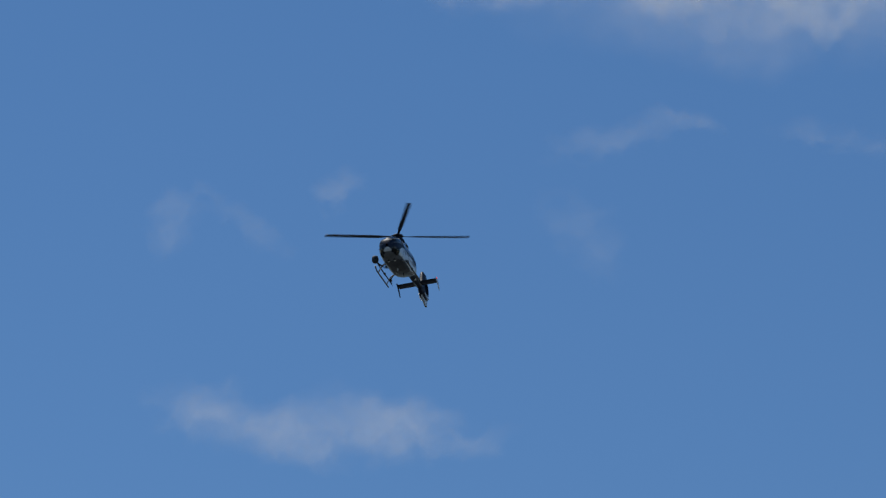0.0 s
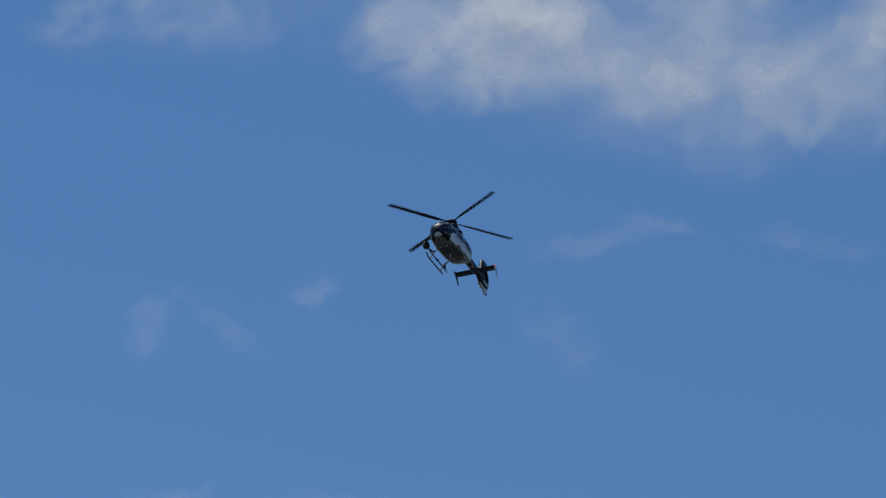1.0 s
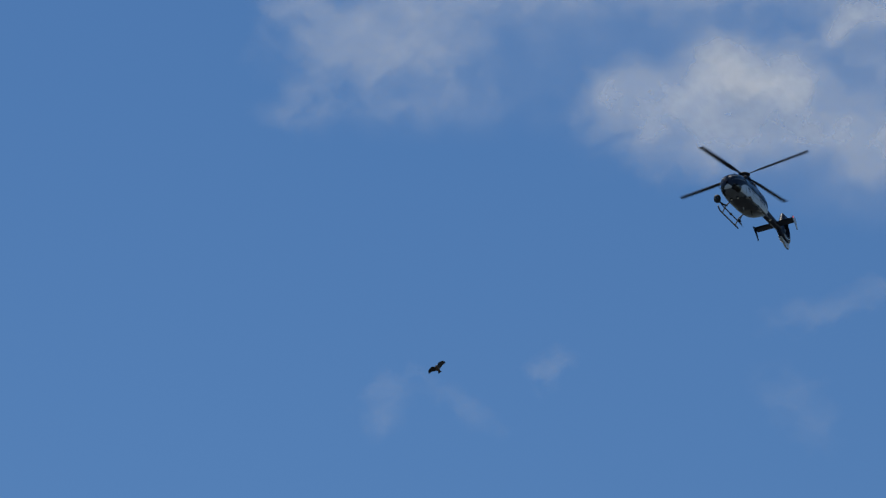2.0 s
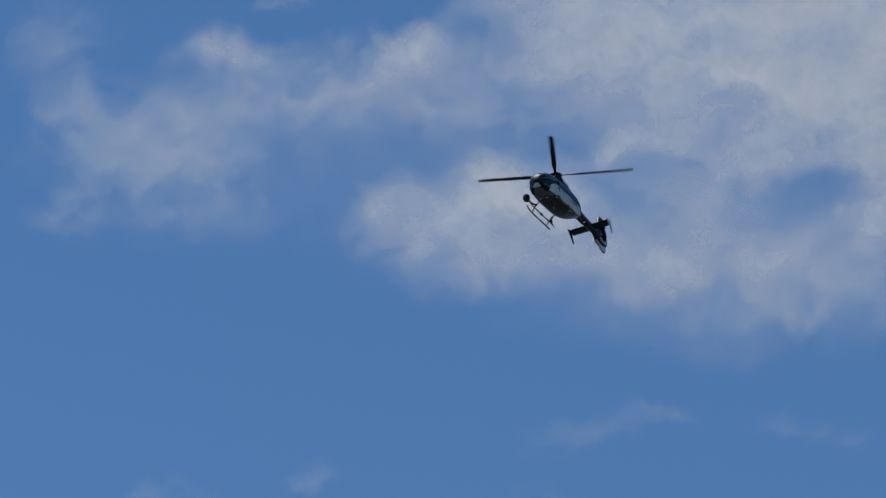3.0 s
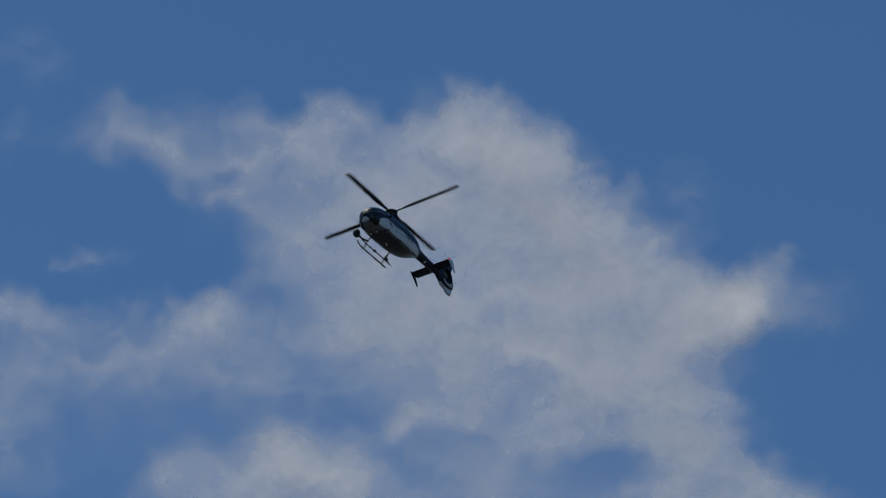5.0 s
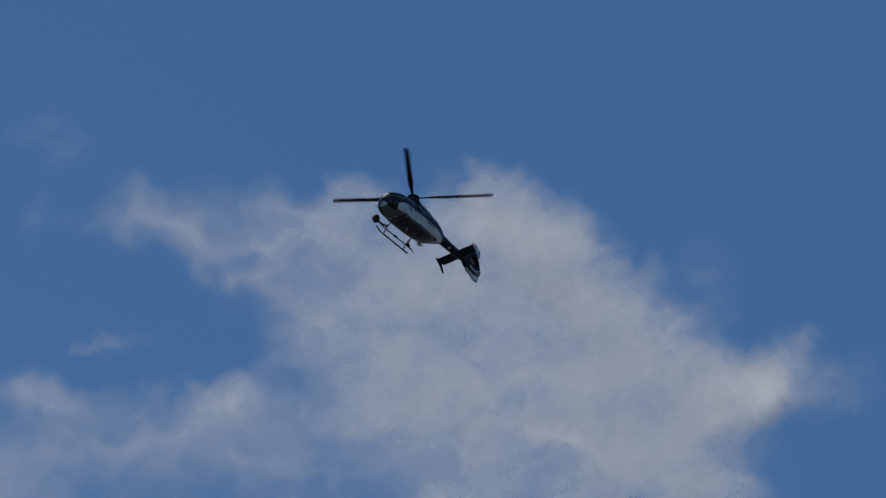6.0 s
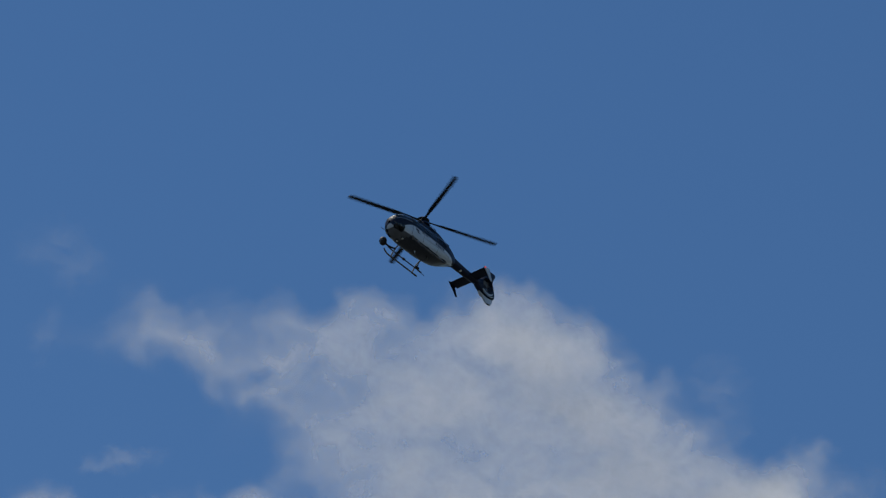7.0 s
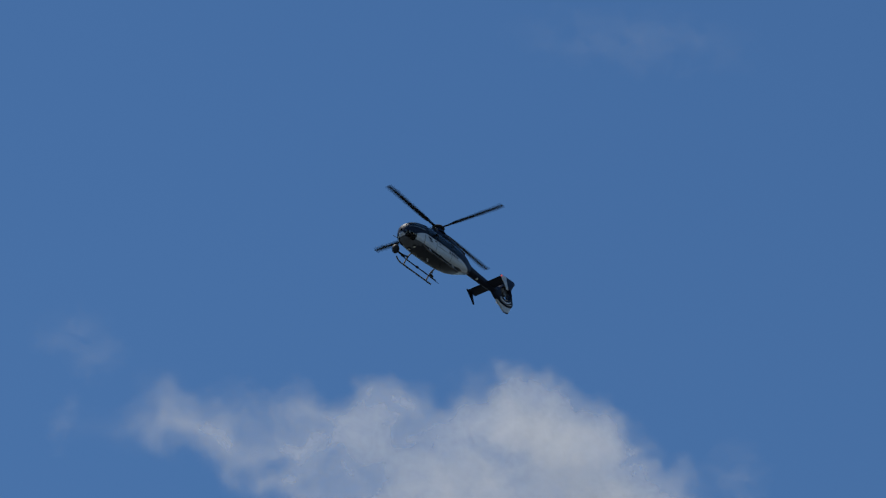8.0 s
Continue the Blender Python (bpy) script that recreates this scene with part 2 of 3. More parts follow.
def make_cloud(label, blobs, scale=260, ragged=0.35, top=0.9, seed=1.0, step=5, thick=30, beyond=0.0):
    """One cloud: a body with a front and a back that bulge where it is dense."""
    us = [b[0] + k * (max(b[2], b[3]) * 1.75 + scale * 0.3) for b in blobs if b[5] > 0 for k in (-1, 1)]
    vs_ = [b[1] + k * (max(b[2], b[3]) * 1.5 + scale * 0.3) for b in blobs if b[5] > 0 for k in (-1, 1)]
    gu, gv = np.arange(min(us), max(us) + step, step), np.arange(min(vs_), max(vs_) + step, step)
    u, v = np.meshgrid(gu, gv)
    d = cloud_density(u, v, blobs, scale, ragged, top, seed)
    edge = np.minimum(np.minimum(u - gu[0], gu[-1] - u) / (6 * step), np.minimum(v - gv[0], gv[-1] - v) / (6 * step))
    d = d * np.clip(edge, 0, 1)
    # one cloud hangs together: what is joined to its densest place
    dense, keep = d > 0.002, np.zeros(d.shape, bool)
    keep[np.unravel_index(np.argmax(d), d.shape)] = True
    while True:
        grown = keep.copy()
        grown[1:] |= keep[:-1]
        grown[:-1] |= grown[1:]
        grown[:, 1:] |= grown[:, :-1]
        grown[:, :-1] |= grown[:, 1:]
        grown &= dense
        if grown.sum() == keep.sum():
            break
        keep = grown
    d = d * keep
    cell = keep[:-1, :-1] | keep[1:, :-1] | keep[:-1, 1:] | keep[1:, 1:]
    rows, cols = d.shape
    base = np.array(EYE)[None, None] + (FAR + beyond) * (np.array(SKY_F) + (u[..., None] - 784) / FOCAL * np.array(SKY_R) - (v[..., None] - 441) / FOCAL * np.array(SKY_U))
    soft = d
    for _ in range(24):
        soft = (soft + np.roll(soft, 1, 0) + np.roll(soft, -1, 0) + np.roll(soft, 1, 1) + np.roll(soft, -1, 1)) / 5
    bulge = thick * soft[..., None] * np.array(SKY_F)
    points = np.concatenate([(base - bulge).reshape(-1, 3), (base + 0.6 * bulge + 8.0 * np.array(SKY_F)).reshape(-1, 3)])
    i, j = np.nonzero(cell)
    a = i * cols + j
    quads = np.stack([a, a + cols, a + cols + 1, a + 1], 1)
    faces = np.concatenate([quads, quads[:, ::-1] + rows * cols])
    used = np.unique(faces)
    index = np.full(len(points), -1)
    index[used] = np.arange(len(used))
    centre = points[used].mean(0)
    me = bpy.data.meshes.new("cloud")
    me.from_pydata((points[used] - centre).tolist(), [], index[faces].tolist())
    att = me.attributes.new("vapour", "FLOAT", "POINT")
    both = np.concatenate([d.ravel(), d.ravel()])[used]
    att.data.foreach_set("value", (1 - np.sqrt(1 - np.clip(both, 0, 0.995))).astype(np.float32))
    me.materials.append(VAPOUR)
    me.shade_smooth()
    ob = new("cloud", me)
    ob.location = centre
    return tagged(ob, label, "cloud", "clouds in the sky")


# rows: across, down, half width, half height, turn, amount
HEAD = [(415, 62, 115, 55, 5, 0.46), (450, 140, 55, 40, 10, 0.5), (560, 55, 120, 50, -5, 0.45), (668, 12, 58, 32, 0, 0.5), (885, 58, 110, 52, 12, 0.8),
        (853, -4, 26, 34, -10, 0.36), (975, 118, 95, 55, 32, 0.75), (1075, 172, 85, 55, 40, 0.7), (640, 140, 160, 75, 5, 0.58), (800, 150, 170, 95, 0, 0.72),
        (1000, 215, 130, 85, 25, 0.6), (585, 240, 90, 60, 0, 0.3), (245, 45, 75, 50, -15, 0.3), (335, 40, 75, 55, 20, 0.36), (1140, 190, 50, 70, 25, 0.3)]
SHOULDER = [(1130, 255, 85, 60, 35, 0.5), (1245, 346, 150, 62, 2, 0.95), (1365, 342, 62, 46, -5, 0.7), (1335, 375, 70, 40, -20, 0.4), (1405, 300, 30, 22, -20, 0.12),
            (1000, 370, 210, 105, 5, 0.5), (1190, 430, 110, 75, 10, 0.65), (1235, 520, 85, 80, 10, 0.65), (1070, 500, 140, 80, 10, 0.4), (1270, 610, 95, 75, 25, 0.55),
            (1395, 665, 110, 45, 15, 0.55), (1475, 740, 80, 75, 10, 0.55), (1340, 745, 150, 65, 15, 0.44), (1200, 690, 60, 70, 0, 0.4), (1510, 830, 70, 55, 20, 0.35)]
MIDDLE = [(780, 310, 230, 95, 0, 0.5), (650, 390, 190, 75, 0, 0.25), (810, 450, 220, 90, 0, 0.36), (930, 620, 100, 75, 0, 0.46), (580, 500, 210, 55, 0, 0.16),
          (760, 565, 90, 26, -14, 0.28), (1000, 765, 200, 60, 8, 0.31), (1180, 800, 200, 70, 10, 0.32), (1010, 840, 150, 50, 5, 0.28), (880, 740, 150, 80, 0, 0.22), (990, 455, 90, 55, 0, 0.34), (1085, 575, 100, 36, 5, 0.36),
          (1082, 662, 85, 42, -5, -0.85), (745, -14, 34, 30, 20, -0.55), (560, 125, 55, 28, 0, -0.35), (800, 590, 90, 50, -10, 0.34), (540, 310, 60, 50, 0, -0.3)]
BANK = [(575, 590, 75, 36, -10, 0.5), (545, 648, 130, 52, -4, 0.85), (660, 660, 110, 45, 8, 0.55), (390, 672, 95, 48, -10, 0.24), (560, 740, 190, 55, 4, 0.46),
        (450, 765, 70, 60, 0, 0.26), (740, 740, 120, 70, 0, 0.24), (210, 402, 180, 48, -4, 0.45), (405, 345, 60, 30, -25, 0.34), (335, 405, 100, 40, -5, 0.26),
        (90, 365, 100, 36, 10, 0.36), (140, 465, 170, 40, 0, 0.32), (370, 480, 170, 50, 0, 0.15), (470, 400, 110, 60, 0, 0.14), (340, 640, 60, 60, 0, 0.2)]
make_cloud("broad ragged grey-white cumulus cloud with blue gaps", HEAD + SHOULDER + MIDDLE + BANK, scale=150, ragged=0.26, top=0.96, seed=1.3)
make_cloud("thin torn scrap of grey-white cloud beside a larger one", [
    (-60, 500, 120, 60, 8, 0.5), (-130, 560, 110, 60, 20, 0.5), (60, 600, 90, 50, 20, 0.36), (-190, 470, 90, 70, 0, 0.45), (-230, 330, 90, 60, -15, 0.36), (20, 545, 90, 45, -8, 0.4), (-200, 650, 80, 50, 0, 0.36), (0, 660, 80, 36, 0, 0.3),
], scale=90, ragged=0.4, top=0.5, seed=9.6)
make_cloud("thin pale veil of haze behind a cumulus cloud", [
    (740, 690, 380, 130, 5, 0.5), (1150, 790, 320, 110, 10, 0.45), (350, 480, 300, 90, 0, 0.4), (0, 540, 220, 110, 0, 0.4), (900, 350, 420, 180, 20, 0.4), (900, 870, 200, 60, 5, 0.3), (250, 60, 160, 60, 0, 0.25),
], scale=320, ragged=0.1, top=0.34, seed=21.4, step=9, beyond=250)
make_cloud("low thin streak of white cloud", [
    (215, 1560, 150, 46, 6, 0.6), (-70, 1510, 70, 36, 0, 0.5), (310, 1560, 60, 30, -10, 0.4), (60, 1575, 140, 42, 12, 0.42), (420, 1600, 90, 26, 4, 0.3),
], scale=90, ragged=0.42, top=0.44, seed=6.4)
# small wisps: label, lobes, how dense
WISPS = [
    ("faint small puff of white cloud over a larger one", [(212, 268, 46, 20, -10, 0.6), (150, 290, 40, 16, 0, 0.3)], 0.36),
    ("faint torn puff of white cloud beside a larger one", [(1505, 345, 55, 42, -20, 0.6), (1470, 380, 40, 24, 0, 0.3)], 0.2),
    ("faint torn shred of white cloud above a larger one", [(1245, 150, 50, 55, 20, 0.5), (1280, 215, 40, 34, 20, 0.3)], 0.2),
    ("faint arched wisp of white cloud", [(725, 1050, 110, 24, -12, 0.45), (830, 1024, 55, 13, 18, 0.6), (650, 1075, 60, 30, 0, 0.35)], 0.2),
    ("faint flat wisp of white cloud", [(1110, 1070, 95, 24, 8, 0.55), (1050, 1050, 50, 18, 10, 0.3)], 0.16),
    ("faint small tuft of white cloud", [(212, 1124, 36, 20, -20, 0.6), (190, 1155, 24, 32, 10, 0.45)], 0.24),
    ("faint hooked wisp of white cloud", [(-100, 1190, 34, 50, 20, 0.5), (-55, 1145, 60, 24, -20, 0.4)], 0.2),
    ("faint slanting wisp of white cloud", [(45, 1195, 75, 22, 35, 0.55)], 0.16),
    ("faint upright shred of thin cloud", [(660, 1240, 45, 60, -12, 0.5), (600, 1190, 50, 40, 30, 0.35)], 0.15),
    ("faint high shred of thin cloud", [(110, -80, 45, 60, -20, 0.5), (50, -110, 50, 28, 0, 0.35)], 0.16),
    ("faint narrow shred of thin cloud", [(60, 50, 24, 50, 10, 0.55)], 0.16),
    ("faint high veil of thin cloud", [(1080, -630, 170, 50, 5, 0.5)], 0.12),
]
for number, (label, lobes, dense) in enumerate(WISPS):
    make_cloud(label, lobes, scale=55, ragged=0.45, top=0.95 * dense, seed=2.2 + 1.7 * number, step=3)


# ---- helicopter: x ahead, y to its left, z up from the skids, under the mast ----
# hull stations: x, half width, underside, top
HULL = [(3.10, 0.06, 1.18, 1.34), (3.07, 0.27, 1.00, 1.52), (2.97, 0.47, 0.84, 1.74), (2.75, 0.63, 0.70, 1.96), (2.30, 0.74, 0.60, 2.19),
        (1.75, 0.79, 0.55, 2.37), (1.0, 0.80, 0.53, 2.46), (0.0, 0.82, 0.57, 2.48), (-0.9, 0.83, 0.69, 2.46), (-1.5, 0.80, 0.82, 2.42),
        (-2.0, 0.71, 1.00, 2.36), (-2.5, 0.53, 1.24, 2.26), (-2.95, 0.30, 1.48, 2.14)]
HX = [h[0] for h in HULL][::-1]
POWER = (2.7, 3.0)      # how square the hull is above and below its widest line


def hull_at(x):
    out = []
    for k in (1, 2, 3):
        col = [h[k] for h in HULL][::-1]
        w = 0.01 + 0.11 * min(1, max(0, (3.08 - x) / 0.6))
        out.append(sum(np.interp(x + d * w, HX, col) for d in (-1, -0.5, 0, 0.5, 1)) / 5)
    return out


def hull_point(x, deg, proud=0.0):
    """A point of the hull at x; deg: 0 the left flank, 90 the roof, 180 the right flank, 270 the belly."""
    hw, zb, zt = hull_at(x)
    zc = zb + 0.42 * (zt - zb)
    c, s = math.cos(radians(deg)), math.sin(radians(deg))
    h = zt - zc if s > 0 else zc - zb
    p = 2 / POWER[0 if s > 0 else 1]
    y, z = math.copysign(abs(c) ** p, c) * hw, math.copysign(abs(s) ** p, s) * h
    n = Vector((0, c * h, s * hw)).normalized()
    return Vector((x, y, zc + z)) + n * proud


def hull_deg(x, z):
    """The angle on the left flank at which the hull has the height z."""
    hw, zb, zt = hull_at(x)
    zc = zb + 0.42 * (zt - zb)
    q = (z - zc) / ((zt - zc) if z > zc else (zc - zb))
    q = max(-0.97, min(0.97, q))
    return math.degrees(math.asin(math.copysign(abs(q) ** (POWER[0 if q > 0 else 1] / 2), q)))


def hull_skin(x0, x1, lo, hi, nx=48, nt=20):
    """Part of the hull between two lines, lo(x) and hi(x) in degrees."""
    bm = bmesh.new()
    sheet(bm, [[hull_point(x, lo(x) + (hi(x) - lo(x)) * k / nt) for k in range(nt + 1)] for x in np.linspace(x0, x1, nx + 1)])
    return bm


def hull_plate(x0, x1, lo, hi, proud=0.012, nx=8, nt=6, skew=0.0, corner=0.18):
    """A thin plate lying on the hull, with rounded corners; skew leans its ends."""
    lo, hi = (lo if callable(lo) else lambda x, a=lo: a), (hi if callable(hi) else lambda x, a=hi: a)
    rows_out, rows_in = [], []
    for i in range(nx + 1):
        s = i / nx
        ease = 1 - corner * (max(0, abs(2 * s - 1) - 0.75) / 0.25) ** 2
        ro, ri = [], []
        for k in range(nt + 1):
            t = k / nt
            w = 0.5 + (t - 0.5) * ease
            x = x0 + (x1 - x0) * s + skew * (t - 0.5)
            a = lo(x) + (hi(x) - lo(x)) * w
            ro.append(hull_point(x, a, proud))
            ri.append(hull_point(x, a, -0.01))
        rows_out.append(ro)
        rows_in.append(ri)
    bm = bmesh.new()
    o, n = sheet(bm, rows_out), sheet(bm, [r for r in rows_in])
    ring = lambda g: g[0] + [r[-1] for r in g[1:]] + g[-1][-2::-1] + [r[0] for r in g[-2:0:-1]]
    a, b = ring(o), ring(n)
    for i in range(len(a)):
        j = (i + 1) % len(a)
        bm.faces.new((a[i], a[j], b[j], b[i]))
    return bm


def mirrored(bm):
    """The same part for the other flank."""
    for v in bm.verts:
        v.co.y = -v.co.y
    bmesh.ops.reverse_faces(bm, faces=bm.faces)
    return bm


def make_hull(heli):
    top_line = lambda x: hull_deg(x, 1.50 + 0.05 * min(0, x) - 0.58 * (max(0, x - 1.55) / 1.05) ** 1.7)
    low_line = lambda x: hull_deg(x, 0.76 + (0.26 * max(0, -x - 0.9)))
    part("upper_hull", hull_skin(2.60, -2.95, top_line, lambda x: 180 - top_line(x), nt=28), NAVY, heli, "navy blue painted upper hull")
    part("nose_shell", hull_skin(3.10, 2.60, low_line, lambda x: 180 - low_line(x), nx=30, nt=36), NAVY, heli, "rounded navy blue nose")
    part("side_band", hull_skin(2.60, -2.95, low_line, top_line, nt=8), WHITE, heli, "white painted band along the flank")
    part("side_band", mirrored(hull_skin(2.60, -2.95, low_line, top_line, nt=8)), WHITE, heli, "white painted band along the flank")
    part("belly", hull_skin(1.75, -2.05, lambda x: low_line(x), lambda x: -180 - low_line(x), nx=44, nt=22), BELLY, heli, "dark grey underside with panels")
    # paler than the belly: reflected light under the nose put into the colour
    part("nose_underside", hull_skin(3.10, 1.75, lambda x: low_line(x), lambda x: -180 - low_line(x), nx=24, nt=22), UNDER, heli, "underside of the nose with its reflected light painted mid grey")
    part("rear_underside", hull_skin(-2.05, -2.95, lambda x: low_line(x), lambda x: -180 - low_line(x), nx=12, nt=22), UNDER, heli, "mid grey rear underside")
    # glazing: a plate coloured as dark as the shaded cabin, under a pane
    panes = [("windscreen", 1.80, 3.04, 18, 84, 0.0), ("chin_window", 2.40, 3.04, -64, -8, 0.0), ("front_door_window", 0.72, 1.62, lambda x: hull_deg(x, 1.56), 62, 0.16),
             ("cabin_door_window", -0.62, 0.58, lambda x: hull_deg(x, 1.60), 60, 0.0), ("rear_window", -1.55, -0.80, lambda x: hull_deg(x, 1.62), 56, -0.1)]
    for name, x0, x1, lo, hi, skew in panes:
        for flip in (False, True):
            a = hull_plate(x0 - 0.03, x1 + 0.03, lo, hi, 0.006, skew=skew)
            b = hull_plate(x0, x1, lo, hi, 0.016, skew=skew)
            backing = part(name, mirrored(a) if flip else a, CABIN_SHADE, heli, "dark plate standing for the shaded cabin behind a window")
            part("pane", mirrored(b) if flip else b, GLASS, backing, "tinted glass pane")
    # door outlines, a door rail, grab handles
    for flip in (False, True):
        for x in (1.72, 0.66, -0.70):
            b = hull_plate(x - 0.012, x + 0.012, lambda x: hull_deg(x, 0.80), 64, 0.004, nx=2, nt=10, corner=0)
            part("door_seam", mirrored(b) if flip else b, SEAM, heli, "dark door seam")
        b = hull_plate(-1.95, 0.66, lambda x: hull_deg(x, 1.18), lambda x: hull_deg(x, 1.215), 0.02, nx=14, nt=2, corner=0)
        part("door_rail", mirrored(b) if flip else b, PANEL, heli, "grey sliding door rail")
        for x in (0.80, 0.45):
            b = hull_plate(x - 0.09, x + 0.09, lambda x: hull_deg(x, 1.38), lambda x: hull_deg(x, 1.42), 0.03, nx=3, nt=2)
            part("door_handle", mirrored(b) if flip else b, BLACK, heli, "black door handle")
        # lettering too small to read, as bars
        for x, w, z0, z1 in ((1.30, 0.30, 1.30, 1.42), (1.18, 0.22, 1.18, 1.26), (-0.50, 0.13, 1.26, 1.42), (-0.68, 0.10, 1.26, 1.42), (-0.86, 0.14, 1.26, 1.42),
                             (-1.04, 0.10, 1.26, 1.40), (-1.20, 0.12, 1.26, 1.40)):
            b = hull_plate(x - w / 2, x + w / 2, lambda x, z=z0: hull_deg(x, z), lambda x, z=z1: hull_deg(x, z), 0.005, nx=3, nt=2, corner=0)
            part("marking", mirrored(b) if flip else b, NAVY, heli, "dark blue painted marking")
    # belly panels, landing lamps and aerials
    for x0, x1 in ((1.2, 1.9), (0.35, 1.1), (-0.5, 0.25), (-1.3, -0.6)):
        part("belly_panel", hull_plate(x0, x1, -118, -62, 0.008, corner=0.05), BELLY, heli, "dark grey access panel")
    part("nose_panel", hull_plate(2.97, 3.085, -122, -58, 0.012, nt=8), PANEL, heli, "grey panel across the nose")
    for y in (-0.22, 0.22):
        z = 0.57
        lamp = part("landing_lamp", turned([(0.07, 0.10), (0.10, 0.04), (0.10, -0.05), (0.08, -0.07)], 14, "z", (2.02, y, z)), BLACK, heli, "landing lamp housing")
        part("lens", turned([(0.075, 0.0), (0.07, -0.02), (0.03, -0.03)], 14, "z", (2.02, y, z - 0.068)), AMBER, lamp, "clear lamp lens")
    part("belly_aerial", tube([(0.6, 0, 0.56), (0.52, 0, 0.34)], [0.05, 0.02], 8), WHITE, heli, "short white blade aerial")
    part("belly_aerial", tube([(-0.4, 0.15, 0.62), (-0.5, 0.15, 0.36)], [0.045, 0.02], 8), BLACK, heli, "short black blade aerial")
    for y in (-1, 1):
        part("pitot_tube", tube(bowed([(2.86, 0.44 * y, 1.02), (2.96, 0.52 * y, 0.98), (3.22, 0.54 * y, 0.98)], 4), 0.018, 8), STEEL, heli, "thin metal pitot tube")
    part("centre_post", hull_plate(1.95, 3.06, 86.5, 93.5, 0.022, nx=10, nt=2, corner=0), NAVY, heli, "navy blue post between the windscreens")
    for y in (-1, 1):
        wiper = [hull_point(x, a if y > 0 else 180 - a, 0.04) for x, a in ((3.03, 62), (2.90, 50), (2.72, 42), (2.50, 40))]
        part("wiper", tube(wiper, 0.014, 6), PANEL, heli, "thin windscreen wiper")
        frame_ = hull_plate(1.80, 3.04, 13, 19, 0.02, nx=10, nt=2, corner=0)
        part("window_frame", mirrored(frame_) if y < 0 else frame_, UNDER, heli, "grey lower windscreen frame")
    part("wire_cutter", loft([[(x, d, z) for x, z in ((1.45, 2.36), (1.75, 2.30), (1.62, 2.66), (1.54, 2.66))] for d in (-0.012, 0.012)]), BLACK, heli, "small black wire cutter")
    for x, y, h in ((1.9, 0.0, 0.10), (1.15, -0.25, 0.12), (0.75, 0.3, 0.10)):
        part("roof_beacon", turned([(0.07, 0.0), (0.065, 0.6 * h), (0.03, h)], 12, "z", tuple(hull_point(x, 90, -0.02) + Vector((0, y, 0)))), BLACK, heli, "small dark roof fitting")
    part("roof_aerial", tube([(0.95, 0.2, 2.44), (0.85, 0.2, 2.76)], [0.022, 0.008], 8), BLACK, heli, "thin roof aerial")


def make_cowling(heli):
    stations = [(1.25, 0.10, 2.44), (1.05, 0.32, 2.60), (0.7, 0.46, 2.78), (0.25, 0.52, 2.90), (-0.5, 0.54, 2.93), (-1.2, 0.52, 2.88), (-1.8, 0.44, 2.74), (-2.4, 0.32, 2.52), (-2.9, 0.20, 2.22)]
    xs = [s[0] for s in stations][::-1]
    rings = []
    for x in np.linspace(1.25, -2.9, 40):
        hw, zt = (np.interp(x, xs, [s[k] for s in stations][::-1]) for k in (1, 2))
        zb = 1.95
        rings.append([(x, math.copysign(abs(math.cos(a)) ** 0.75, math.cos(a)) * hw, zb + (zt - zb) * abs(math.sin(a)) ** 0.6 if math.sin(a) > 0 else zb)
                      for a in (2 * math.pi * k / 28 for k in range(28))])
    cowl = part("engine_cowling", loft(rings), NAVY, heli, "navy blue engine cowling")
    for y in (-1, 1):
        part("air_intake", turned([(0.15, -0.05), (0.17, 0.02), (0.14, 0.05), (0.10, -0.02)], 16, "x", (0.60, 0.30 * y, 2.64)), BLACK, cowl, "dark round air intake")
        part("exhaust_pipe", tube(bowed([(-1.35, 0.20 * y, 2.52), (-1.8, 0.20 * y, 2.50), (-2.25, 0.20 * y, 2.46)], 5), [0.15] * 10 + [0.16], 16), SOOT, cowl, "sooty metal exhaust pipe")
        for k in range(5):
            x = -0.1 - 0.14 * k
            part("vent_slat", tube([(x, 0.545 * y, 2.45), (x - 0.02, 0.53 * y, 2.72)], 0.022, 6), SEAM, cowl)
    part("mast_fairing", turned([(0.50, 2.78), (0.44, 2.95), (0.34, 3.06), (0.26, 3.16)], 24), NAVY, heli, "navy blue fairing under the rotor mast")


